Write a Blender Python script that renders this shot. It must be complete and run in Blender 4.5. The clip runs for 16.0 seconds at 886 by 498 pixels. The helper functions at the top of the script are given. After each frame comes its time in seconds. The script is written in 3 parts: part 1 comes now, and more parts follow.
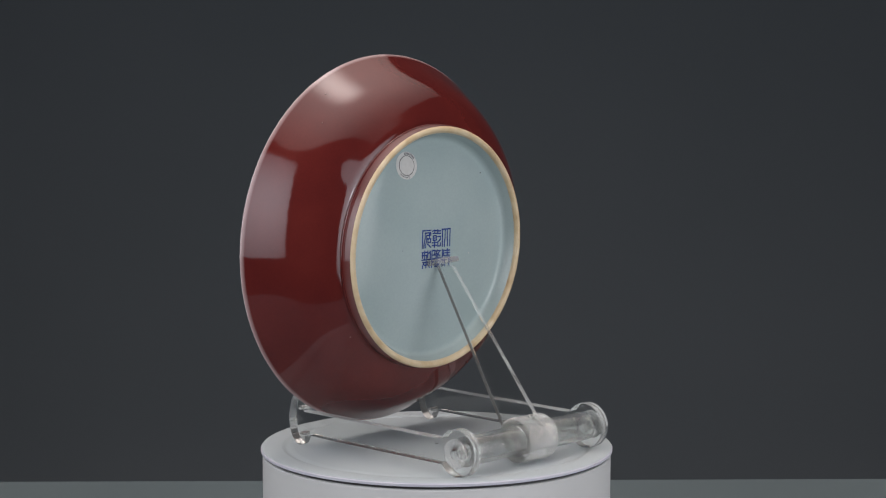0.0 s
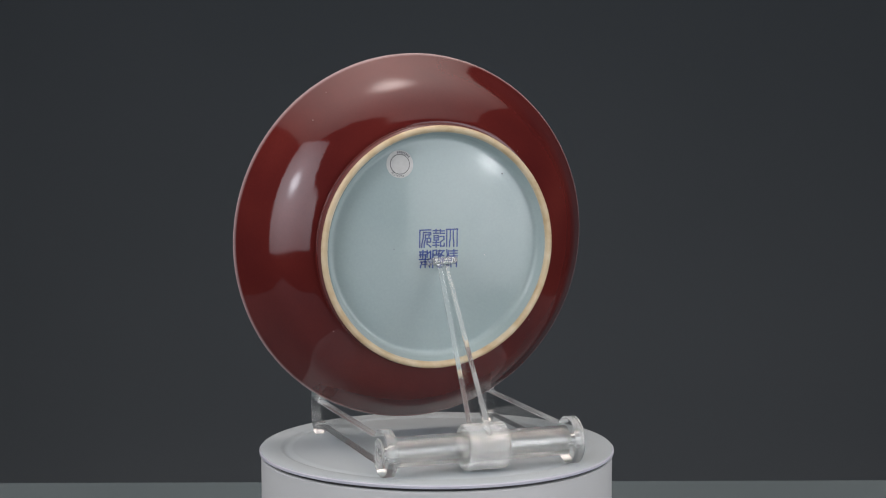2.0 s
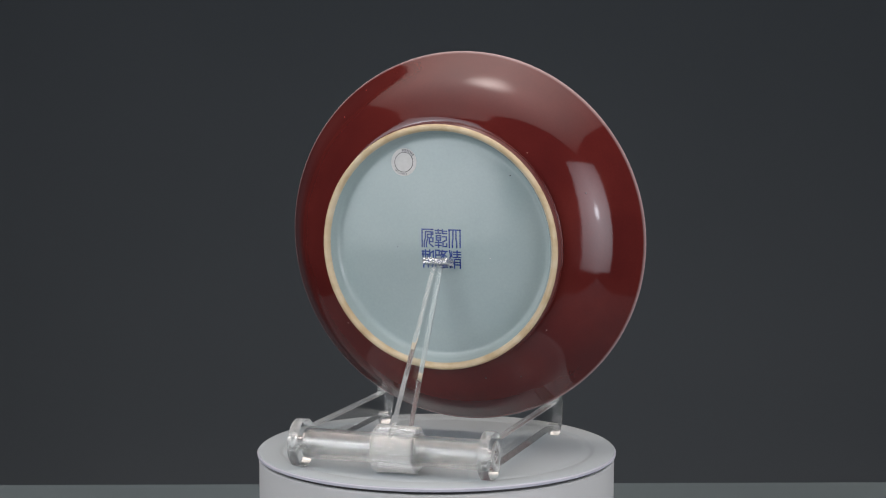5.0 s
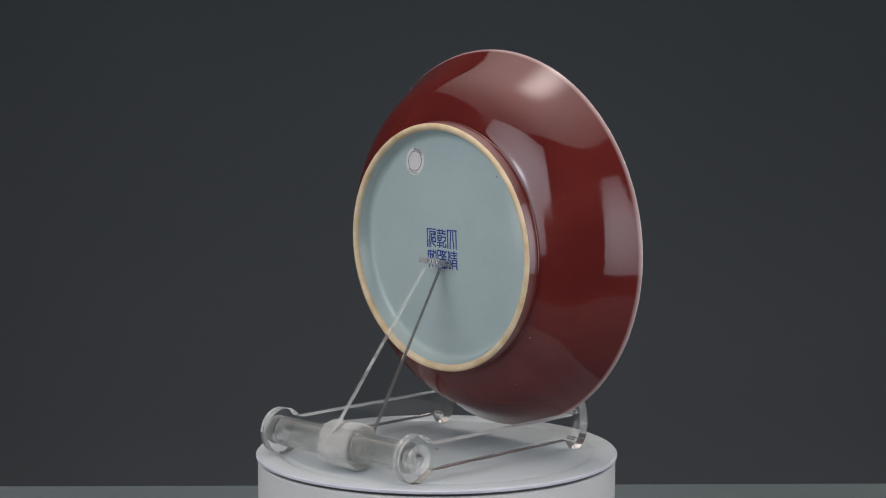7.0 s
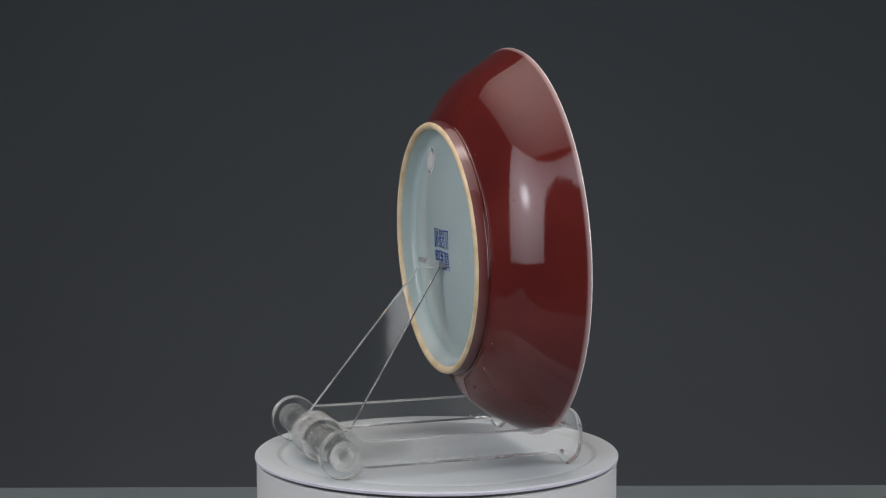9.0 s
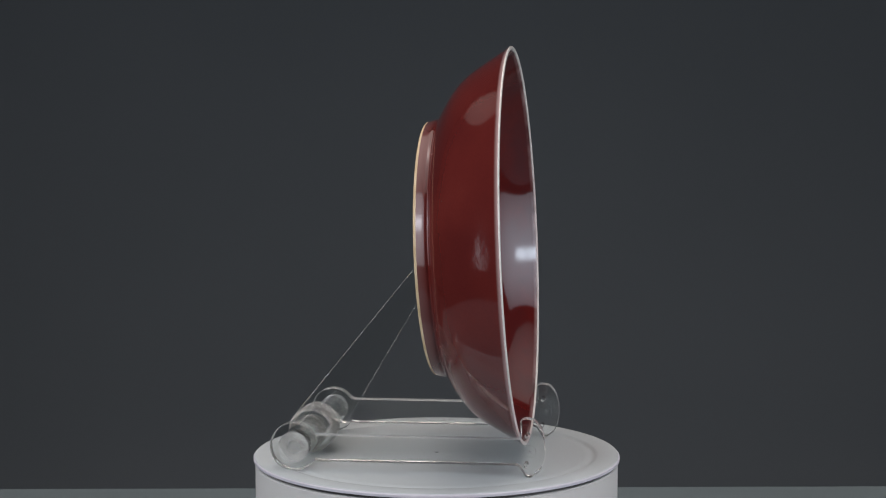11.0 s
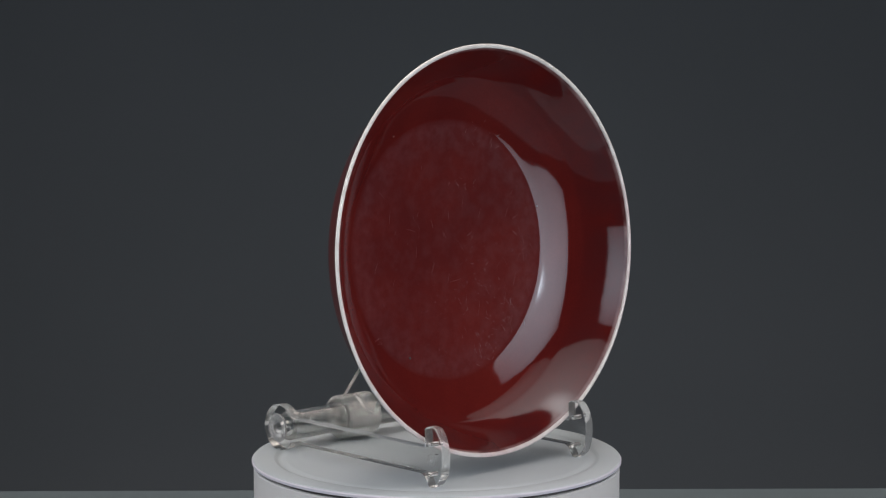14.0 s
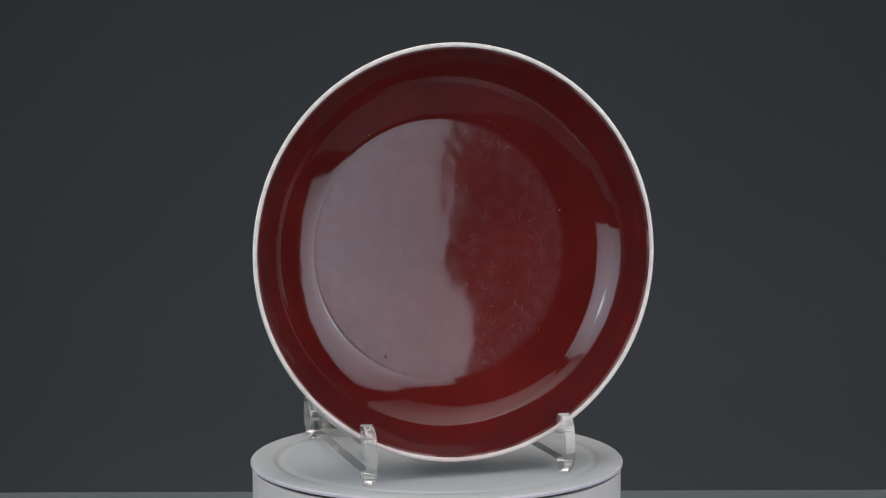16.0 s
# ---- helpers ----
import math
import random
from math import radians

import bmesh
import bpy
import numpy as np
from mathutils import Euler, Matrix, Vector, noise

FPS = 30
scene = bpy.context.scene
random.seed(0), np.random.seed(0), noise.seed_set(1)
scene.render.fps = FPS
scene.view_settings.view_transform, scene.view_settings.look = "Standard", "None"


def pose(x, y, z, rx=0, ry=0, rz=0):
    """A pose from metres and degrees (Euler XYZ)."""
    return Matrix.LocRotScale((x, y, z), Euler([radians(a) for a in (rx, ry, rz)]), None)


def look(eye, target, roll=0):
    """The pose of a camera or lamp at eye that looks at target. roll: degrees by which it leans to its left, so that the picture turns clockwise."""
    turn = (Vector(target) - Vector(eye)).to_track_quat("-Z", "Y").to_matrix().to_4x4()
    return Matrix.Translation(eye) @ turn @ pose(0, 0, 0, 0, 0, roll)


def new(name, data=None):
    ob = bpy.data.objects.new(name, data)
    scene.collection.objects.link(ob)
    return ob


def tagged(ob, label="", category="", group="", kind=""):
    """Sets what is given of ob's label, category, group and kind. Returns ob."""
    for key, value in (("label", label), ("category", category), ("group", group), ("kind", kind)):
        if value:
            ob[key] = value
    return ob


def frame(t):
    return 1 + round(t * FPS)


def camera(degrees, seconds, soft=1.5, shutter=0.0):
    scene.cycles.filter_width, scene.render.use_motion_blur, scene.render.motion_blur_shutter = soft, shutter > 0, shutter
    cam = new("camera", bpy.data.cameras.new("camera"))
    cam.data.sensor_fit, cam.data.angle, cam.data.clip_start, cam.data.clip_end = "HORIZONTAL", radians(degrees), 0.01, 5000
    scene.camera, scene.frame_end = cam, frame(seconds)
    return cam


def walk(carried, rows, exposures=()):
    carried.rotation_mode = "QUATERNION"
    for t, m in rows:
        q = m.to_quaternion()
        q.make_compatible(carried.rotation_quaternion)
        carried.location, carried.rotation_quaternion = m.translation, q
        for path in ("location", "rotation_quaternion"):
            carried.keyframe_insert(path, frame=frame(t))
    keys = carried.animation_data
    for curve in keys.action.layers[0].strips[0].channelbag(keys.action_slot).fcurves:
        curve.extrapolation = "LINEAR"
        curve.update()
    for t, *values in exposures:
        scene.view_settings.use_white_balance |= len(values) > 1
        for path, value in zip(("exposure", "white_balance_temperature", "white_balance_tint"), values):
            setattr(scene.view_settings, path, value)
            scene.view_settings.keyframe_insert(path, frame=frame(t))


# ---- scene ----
# A dish on a clear stand turns on a white turntable; the camera creeps closer.
TURN_START, TURN_RATE = 49.42, -13.082      # degrees, degrees a second
TABLE_Z = -0.10                             # the platter's top is z = 0


def path_row(t):
    u = t / 16.0
    near = 1 - 0.06326 * u + 0.00827 * u * u
    return t, pose(0, -1.0064 * near, 0.2090 * near + 0.00693 * u, 90 - 5.514 - 0.002 * u, 0, -0.207)


cam = camera(27.93, 16.0, soft=1.15)
walk(cam, [path_row(t) for t in (0, 2, 4, 6, 8, 10, 12, 14, 16)])

# ---- light ----
world = bpy.data.worlds.new("dark_studio")
scene.world = world
world.use_nodes = True
world.node_tree.nodes["Background"].inputs["Color"].default_value = (0.5, 0.55, 0.62, 1)
world.node_tree.nodes["Background"].inputs["Strength"].default_value = 0.02
scene.view_settings.exposure = 0.0


def softbox_light(name, eye, target, width, height, watts, core, spread, tint, dimming):
    """A softbox: an even diffuser with a brighter core where the bulb sits."""
    data = bpy.data.lights.new(name, "AREA")
    data.shape, data.size, data.size_y, data.energy = "RECTANGLE", width, height, watts
    data.color = tint
    data.use_nodes = True
    nt = data.node_tree
    em = nt.nodes["Emission"]
    geo = nt.nodes.new("ShaderNodeNewGeometry")
    off = nt.nodes.new("ShaderNodeVectorMath")
    off.operation = "SUBTRACT"
    off.inputs[1].default_value = (0.5, 0.5, 0)
    flat = nt.nodes.new("ShaderNodeVectorMath")
    flat.operation = "MULTIPLY"
    flat.inputs[1].default_value = (width, height, 0)
    size = nt.nodes.new("ShaderNodeVectorMath")
    size.operation = "LENGTH"
    fall = nt.nodes.new("ShaderNodeMapRange")
    fall.interpolation_type = "SMOOTHERSTEP"
    fall.inputs[1].default_value, fall.inputs[2].default_value = 0.0, spread
    fall.inputs[3].default_value, fall.inputs[4].default_value = core, 1.0
    nt.links.new(geo.outputs["Parametric"], off.inputs[0])
    nt.links.new(off.outputs[0], flat.inputs[0])
    nt.links.new(flat.outputs[0], size.inputs[0])
    nt.links.new(size.outputs["Value"], fall.inputs[0])
    # the diffuser also dims towards its edges
    dim = nt.nodes.new("ShaderNodeMapRange")
    dim.inputs[1].default_value, dim.inputs[2].default_value = 0.0, 0.5 * math.hypot(width, height)
    dim.inputs[3].default_value, dim.inputs[4].default_value = dimming
    both = nt.nodes.new("ShaderNodeMath")
    both.operation = "MULTIPLY"
    nt.links.new(size.outputs["Value"], dim.inputs[0])
    nt.links.new(fall.outputs[0], both.inputs[0])
    nt.links.new(dim.outputs[0], both.inputs[1])
    nt.links.new(both.outputs[0], em.inputs["Strength"])
    ob = new(name, data)
    ob.matrix_world = look(eye, target)
    return ob


SIDE_TINT, TOP_TINT = (0.985, 0.99, 1.03), (1.12, 0.975, 0.895)
softbox_light("softbox_lamp", (0.727, -0.533, 0.25), (0.003, 0.004, 0.25), 0.69, 0.90, 7.1, 3.5, 0.09, SIDE_TINT, (1.42, 0.28))
softbox_light("tall_softbox_lamp", (-0.645, -0.627, 0.49), (0.07, -0.07, 0.49), 0.75, 1.08, 8.8, 3.0, 0.18, SIDE_TINT, (1.40, 0.34))
softbox_light("overhead_softbox_lamp", (0.02, 0.08, 1.25), (0.02, 0.08, 0), 2.4, 1.86, 13.1, 3.3, 0.30, TOP_TINT, (1.55, 0.25))
bpy.data.objects["overhead_softbox_lamp"].data.spread = radians(137)


# ---- materials ----
def material(name, color, rough=0.5, coat=0.0, transmission=0.0, ior=1.5, metal=0.0):
    m = bpy.data.materials.new(name)
    m.use_nodes = True
    b = m.node_tree.nodes["Principled BSDF"]
    b.inputs["Base Color"].default_value = (*color, 1)
    b.inputs["Roughness"].default_value = rough
    b.inputs["Coat Weight"].default_value = coat
    b.inputs["Coat Roughness"].default_value = 0.02
    b.inputs["Transmission Weight"].default_value = transmission
    b.inputs["IOR"].default_value = ior
    b.inputs["Metallic"].default_value = metal
    return m


def noise_node(m, scale, detail=4.0):
    nt = m.node_tree
    co = nt.nodes.new("ShaderNodeTexCoord")
    tex = nt.nodes.new("ShaderNodeTexNoise")
    tex.inputs["Scale"].default_value, tex.inputs["Detail"].default_value = scale, detail
    nt.links.new(co.outputs["Object"], tex.inputs["Vector"])
    return tex


def ramp_node(m, source, stops):
    nt = m.node_tree
    r = nt.nodes.new("ShaderNodeValToRGB")
    while len(r.color_ramp.elements) < len(stops):
        r.color_ramp.elements.new(0.5)
    for e, (pos, col) in zip(r.color_ramp.elements, stops):
        e.position, e.color = pos, (*col, 1)
    nt.links.new(source, r.inputs["Fac"])
    return r


def mix_node(m, a, b, fac, mode="MIX"):
    nt = m.node_tree
    x = nt.nodes.new("ShaderNodeMix")
    x.data_type, x.blend_type = "RGBA", mode
    for socket, value in ((x.inputs[6], a), (x.inputs[7], b), (x.inputs[0], fac)):
        if isinstance(value, bpy.types.NodeSocket):
            nt.links.new(value, socket)
        elif isinstance(value, tuple):
            socket.default_value = (*value, 1)
        else:
            socket.default_value = value
    return x.outputs[2]


def bump(m, height, strength, distance, coat=False):
    nt = m.node_tree
    n = nt.nodes.new("ShaderNodeBump")
    n.inputs["Strength"].default_value, n.inputs["Distance"].default_value = strength, distance
    nt.links.new(height, n.inputs["Height"])
    b = nt.nodes["Principled BSDF"]
    nt.links.new(n.outputs["Normal"], b.inputs["Coat Normal" if coat else "Normal"])


def base_color(m, socket):
    m.node_tree.links.new(socket, m.node_tree.nodes["Principled BSDF"].inputs["Base Color"])


def roughness(m, source, low, high, start=0.35, stop=0.65):
    r = m.node_tree.nodes.new("ShaderNodeMapRange")
    r.inputs[1].default_value, r.inputs[2].default_value = start, stop
    r.inputs[3].default_value, r.inputs[4].default_value = low, high
    m.node_tree.links.new(source, r.inputs[0])
    m.node_tree.links.new(r.outputs[0], m.node_tree.nodes["Principled BSDF"].inputs["Roughness"])


def copper_red(name, worn, depth=(1.0, 1.0, 1.0)):
    """Copper-red porcelain glaze: mottled, pinholed and orange-peeled; worn=True adds fine scuffs."""
    m = material(name, (0.1, 0.012, 0.01), 0.06, ior=1.5)
    m.node_tree.nodes["Principled BSDF"].inputs["Specular Tint"].default_value = (0.85, 0.96, 1.07, 1) if worn else (0.94, 0.95, 1.0, 1)
    broad = noise_node(m, 22, 5)
    fine = noise_node(m, 900, 3)
    tone = ramp_node(m, broad.outputs["Fac"], [(p, tuple(c * d for c, d in zip(rgb, depth))) for p, rgb in ((0.3, (0.070, 0.0080, 0.0075)), (0.52, (0.087, 0.0100, 0.0086)), (0.75, (0.106, 0.0132, 0.0108)))])
    grain = ramp_node(m, fine.outputs["Fac"], [(0.3, (0.95, 0.95, 0.95)), (0.7, (1.05, 1.05, 1.05))])
    col = mix_node(m, tone.outputs["Color"], grain.outputs["Color"], 1.0, "MULTIPLY")
    spots = m.node_tree.nodes.new("ShaderNodeTexVoronoi")
    spots.inputs["Scale"].default_value = 70
    co = m.node_tree.nodes.new("ShaderNodeTexCoord")
    m.node_tree.links.new(co.outputs["Object"], spots.inputs["Vector"])
    dots = ramp_node(m, spots.outputs["Distance"], [(0.0, (1, 1, 1)), (0.035, (1, 1, 1)), (0.05, (0, 0, 0))])
    sparse = noise_node(m, 31, 2)
    gate = ramp_node(m, sparse.outputs["Fac"], [(0.60, (0, 0, 0)), (0.63, (1, 1, 1))])
    pin = mix_node(m, dots.outputs["Color"], gate.outputs["Color"], 1.0, "MULTIPLY")
    col = mix_node(m, col, (0.02, 0.006, 0.006), pin)
    place = m.node_tree.nodes.new("ShaderNodeSeparateXYZ")
    m.node_tree.links.new(co.outputs["Object"], place.inputs[0])
    thin = m.node_tree.nodes.new("ShaderNodeMapRange")
    thin.inputs[1].default_value, thin.inputs[2].default_value = 0.0457, 0.0479
    thin.inputs[3].default_value, thin.inputs[4].default_value = 0.0, 0.85
    m.node_tree.links.new(place.outputs["Y"], thin.inputs[0])
    col = mix_node(m, col, (0.46, 0.34, 0.34), thin.outputs[0])
    if not worn:
        foot = m.node_tree.nodes.new("ShaderNodeMapRange")
        foot.inputs[1].default_value, foot.inputs[2].default_value = 0.0072, 0.0014
        foot.inputs[3].default_value, foot.inputs[4].default_value = 0.0, 0.32
        m.node_tree.links.new(place.outputs["Y"], foot.inputs[0])
        col = mix_node(m, col, (0.24, 0.165, 0.16), foot.outputs[0])
    base_color(m, col)
    peel = noise_node(m, 90 if worn else 260, 2)
    swell = noise_node(m, 38, 2)
    both = m.node_tree.nodes.new("ShaderNodeMath")
    both.operation = "MULTIPLY_ADD"
    both.inputs[1].default_value = 5.2 if worn else 2.2
    m.node_tree.links.new(swell.outputs["Fac"], both.inputs[0])
    m.node_tree.links.new(peel.outputs["Fac"], both.inputs[2])
    if worn:
        m.node_tree.nodes["Principled BSDF"].inputs["Specular IOR Level"].default_value = 0.45
        # dull rubbed patches from use
        flat = m.node_tree.nodes.new("ShaderNodeVectorMath")
        flat.operation = "MULTIPLY"
        flat.inputs[1].default_value = (1, 0, 1)
        reach = m.node_tree.nodes.new("ShaderNodeVectorMath")
        reach.operation = "LENGTH"
        well = m.node_tree.nodes.new("ShaderNodeMapRange")
        well.inputs[1].default_value, well.inputs[2].default_value = 0.069, 0.064
        m.node_tree.links.new(co.outputs["Object"], flat.inputs[0])
        m.node_tree.links.new(flat.outputs[0], reach.inputs[0])
        m.node_tree.links.new(reach.outputs["Value"], well.inputs[0])
        smudge = noise_node(m, 420, 12)
        patch = noise_node(m, 34, 6)
        dabs = ramp_node(m, smudge.outputs["Fac"], [(0.62, (0, 0, 0)), (0.74, (0.6, 0.6, 0.6))])
        marks = dabs.outputs["Color"]
        where = ramp_node(m, patch.outputs["Fac"], [(0.42, (0.15, 0.15, 0.15)), (0.58, (1, 1, 1))])
        rub = mix_node(m, marks, where.outputs["Color"], 1.0, "MULTIPLY")
        rub = mix_node(m, rub, well.outputs[0], 1.0, "MULTIPLY")
        low = m.node_tree.nodes.new("ShaderNodeMapRange")
        low.inputs[1].default_value, low.inputs[2].default_value = 0.03, -0.025
        low.inputs[3].default_value = 0.30
        m.node_tree.links.new(place.outputs["Z"], low.inputs[0])
        rub = mix_node(m, rub, low.outputs[0], 1.0, "MULTIPLY")
        # a dull veil of use over the well, strongest in a patchy ring where other feet have stood
        ring = ramp_node(m, reach.outputs["Value"], [(0.0, (0.13, 0.13, 0.13)), (0.048, (0.13, 0.13, 0.13)), (0.0585, (0.20, 0.20, 0.20)), (0.0655, (0.28, 0.28, 0.28)), (0.0705, (0, 0, 0))])
        haze = noise_node(m, 150, 10)
        cloud = ramp_node(m, haze.outputs["Fac"], [(0.40, (0.45, 0.45, 0.45)), (0.66, (1.0, 1.0, 1.0))])
        veil = mix_node(m, ring.outputs["Color"], cloud.outputs["Color"], 1.0, "MULTIPLY")
        m.node_tree.links.new(veil, m.node_tree.nodes["Principled BSDF"].inputs["Coat Weight"])
        m.node_tree.nodes["Principled BSDF"].inputs["Coat Roughness"].default_value = 0.40
        # the rubbed glaze itself turns a little chalky and purple
        chalk = mix_node(m, mix_node(m, veil, rub, 0.55, "SCREEN"), (0.16, 0.16, 0.16), 1.0, "MULTIPLY")
        # darker, streaked brown and purple towards the lip
        lip_dark = ramp_node(m, reach.outputs["Value"], [(0.088, (0, 0, 0)), (0.1005, (0.9, 0.9, 0.9))])
        streak = ramp_node(m, noise_node(m, 55, 5).outputs["Fac"], [(0.36, (0.15, 0.15, 0.15)), (0.62, (1, 1, 1))])
        col = mix_node(m, col, (0.062, 0.0115, 0.0125), mix_node(m, lip_dark.outputs["Color"], streak.outputs["Color"], 1.0, "MULTIPLY"))
        base_color(m, mix_node(m, col, (0.30, 0.21, 0.27), chalk))
        r = m.node_tree.nodes.new("ShaderNodeMapRange")
        r.inputs[3].default_value, r.inputs[4].default_value = 0.06, 0.45
        m.node_tree.links.new(rub, r.inputs[0])
        m.node_tree.links.new(r.outputs[0], m.node_tree.nodes["Principled BSDF"].inputs["Roughness"])
    else:
        roughness(m, broad.outputs["Fac"], 0.05, 0.09)
    bump(m, both.outputs[0], 0.055 if worn else 0.06, 0.0004)
    return m


red_out = copper_red("copper_red_glaze_outside", False, (1.0, 1.3, 1.35))
red_in = copper_red("copper_red_glaze_inside", True, (0.98, 0.86, 0.88))

pale = material("pale_blue_glaze", (0.47, 0.58, 0.62), 0.07)
pale.node_tree.nodes["Principled BSDF"].inputs["Specular IOR Level"].default_value = 0.38
_n = noise_node(pale, 30, 4)
_f = noise_node(pale, 700, 2)
_c = ramp_node(pale, _n.outputs["Fac"], [(0.3, (0.305, 0.380, 0.385)), (0.7, (0.335, 0.405, 0.410))])
_g = ramp_node(pale, _f.outputs["Fac"], [(0.25, (0.97, 0.97, 0.97)), (0.75, (1.02, 1.02, 1.02))])
base_color(pale, mix_node(pale, _c.outputs["Color"], _g.outputs["Color"], 1.0, "MULTIPLY"))
roughness(pale, _n.outputs["Fac"], 0.09, 0.15)
bump(pale, noise_node(pale, 120, 3).outputs["Fac"], 0.05, 0.0005)

buff = material("bare_buff_porcelain", (0.62, 0.47, 0.27), 0.55)
_n = noise_node(buff, 90, 6)
base_color(buff, ramp_node(buff, _n.outputs["Fac"], [(0.25, (0.40, 0.28, 0.15)), (0.5, (0.52, 0.41, 0.26)), (0.75, (0.60, 0.51, 0.37))]).outputs["Color"])
bump(buff, noise_node(buff, 1500, 3).outputs["Fac"], 0.2, 0.0002)

lip = material("white_lip_glaze", (0.78, 0.78, 0.77), 0.14)
_n = noise_node(lip, 160, 4)
_b = noise_node(lip, 14, 3)
_w = ramp_node(lip, _n.outputs["Fac"], [(0.3, (0.53, 0.51, 0.49)), (0.6, (0.63, 0.63, 0.615))])
_p = ramp_node(lip, _b.outputs["Fac"], [(0.45, (1, 1, 1)), (0.7, (0.94, 0.80, 0.84))])
base_color(lip, mix_node(lip, _w.outputs["Color"], _p.outputs["Color"], 1.0, "MULTIPLY"))

cobalt = material("cobalt_blue_underglaze", (0.03, 0.075, 0.36), 0.08)
_n = noise_node(cobalt, 500, 4)
base_color(cobalt, ramp_node(cobalt, _n.outputs["Fac"], [(0.3, (0.008, 0.018, 0.11)), (0.5, (0.016, 0.040, 0.20)), (0.75, (0.05, 0.10, 0.30))]).outputs["Color"])

speck_dark = material("dark_pinhole", (0.012, 0.006, 0.006), 0.3)
speck_pale = material("pale_grit", (0.22, 0.13, 0.12), 0.3)
scuff = material("chalky_scuff", (0.115, 0.052, 0.058), 0.42)
speck_grey = material("grey_grit", (0.20, 0.24, 0.25), 0.3)
paper = material("sticker_paper", (0.60, 0.60, 0.59), 0.5)
_n = noise_node(paper, 400, 3)
base_color(paper, ramp_node(paper, _n.outputs["Fac"], [(0.3, (0.47, 0.47, 0.46)), (0.7, (0.53, 0.53, 0.52))]).outputs["Color"])
ink = material("black_ink", (0.035, 0.035, 0.04), 0.5)
ink_grey = material("grey_ink", (0.13, 0.13, 0.14), 0.5)



def see_through(m, share, blur=0.03, tint=(0.985, 0.992, 0.988)):
    """Lets a share of the light go straight on, as through a flat sheet, under a faint gloss that grows at grazing angles."""
    nt = m.node_tree
    out, body = nt.nodes["Material Output"], nt.nodes["Principled BSDF"]
    straight, gloss = nt.nodes.new("ShaderNodeBsdfTransparent"), nt.nodes.new("ShaderNodeBsdfGlossy")
    straight.inputs["Color"].default_value = (*tint, 1)
    gloss.inputs["Roughness"].default_value = blur
    facing = nt.nodes.new("ShaderNodeLayerWeight")
    facing.inputs["Blend"].default_value = 0.5
    steep, amount = nt.nodes.new("ShaderNodeMath"), nt.nodes.new("ShaderNodeMath")
    steep.operation, amount.operation = "POWER", "MULTIPLY_ADD"
    steep.inputs[1].default_value = 5.0
    amount.inputs[1].default_value, amount.inputs[2].default_value = 0.94, 0.06
    sheet, mix = nt.nodes.new("ShaderNodeMixShader"), nt.nodes.new("ShaderNodeMixShader")
    mix.inputs[0].default_value = share
    nt.links.new(facing.outputs["Facing"], steep.inputs[0])
    nt.links.new(steep.outputs[0], amount.inputs[0])
    nt.links.new(amount.outputs[0], sheet.inputs[0])
    nt.links.new(straight.outputs[0], sheet.inputs[1])
    nt.links.new(gloss.outputs[0], sheet.inputs[2])
    nt.links.new(body.outputs[0], mix.inputs[1])
    nt.links.new(sheet.outputs[0], mix.inputs[2])
    nt.links.new(mix.outputs[0], out.inputs["Surface"])
    for link in list(body.inputs["Normal"].links):
        nt.links.new(link.from_socket, gloss.inputs["Normal"])


acrylic = material("clear_acrylic", (0.985, 0.99, 0.988), 0.015, transmission=1.0, ior=1.49)
bump(acrylic, noise_node(acrylic, 45, 2).outputs["Fac"], 0.03, 0.0006)
see_through(acrylic, 1.0, 0.05)
frosted = material("moulded_acrylic", (0.97, 0.975, 0.965), 0.08, transmission=0.74, ior=1.49)
see_through(frosted, 0.20)
engraved = material("engraved_acrylic", (0.62, 0.64, 0.64), 0.35)
see_through(engraved, 0.72)
milky = material("milky_acrylic_pad", (0.92, 0.925, 0.92), 0.10, transmission=0.80, ior=1.49)
rod_clear = material("clear_acrylic_rod", (0.985, 0.99, 0.98), 0.015, transmission=1.0, ior=1.49)
see_through(rod_clear, 0.34)
hazy = material("hazy_cut_acrylic", (0.95, 0.955, 0.95), 0.14, transmission=0.86, ior=1.49)
bump(hazy, noise_node(hazy, 900, 3).outputs["Fac"], 0.15, 0.0002)

cut_edge = material("sawn_acrylic_edge", (0.95, 0.965, 0.96), 0.03, transmission=0.88, ior=1.49)
bump(cut_edge, noise_node(cut_edge, 500, 3).outputs["Fac"], 0.025, 0.0002)
see_through(cut_edge, 0.10)

# platter white, greyed and blued in colour to offset the warm overhead light
white_plastic = material("platter_plastic_light_offset", (0.74, 0.75, 0.76), 0.42)
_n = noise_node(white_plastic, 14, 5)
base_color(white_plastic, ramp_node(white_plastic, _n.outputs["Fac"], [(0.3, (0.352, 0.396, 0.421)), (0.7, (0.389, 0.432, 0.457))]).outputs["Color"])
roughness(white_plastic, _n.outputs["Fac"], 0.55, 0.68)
white_plastic.node_tree.nodes["Principled BSDF"].inputs["Specular IOR Level"].default_value = 0.3
bump(white_plastic, noise_node(white_plastic, 1800, 2).outputs["Fac"], 0.08, 0.0001)
# the same plastic kept neutral and lighter, as the side lamps light the drum
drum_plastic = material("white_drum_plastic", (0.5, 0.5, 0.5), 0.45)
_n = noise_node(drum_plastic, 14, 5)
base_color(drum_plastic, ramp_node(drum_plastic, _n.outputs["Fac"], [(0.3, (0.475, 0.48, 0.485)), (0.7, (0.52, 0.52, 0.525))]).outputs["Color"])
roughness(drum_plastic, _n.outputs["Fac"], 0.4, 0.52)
bump(drum_plastic, noise_node(drum_plastic, 1800, 2).outputs["Fac"], 0.06, 0.0001)
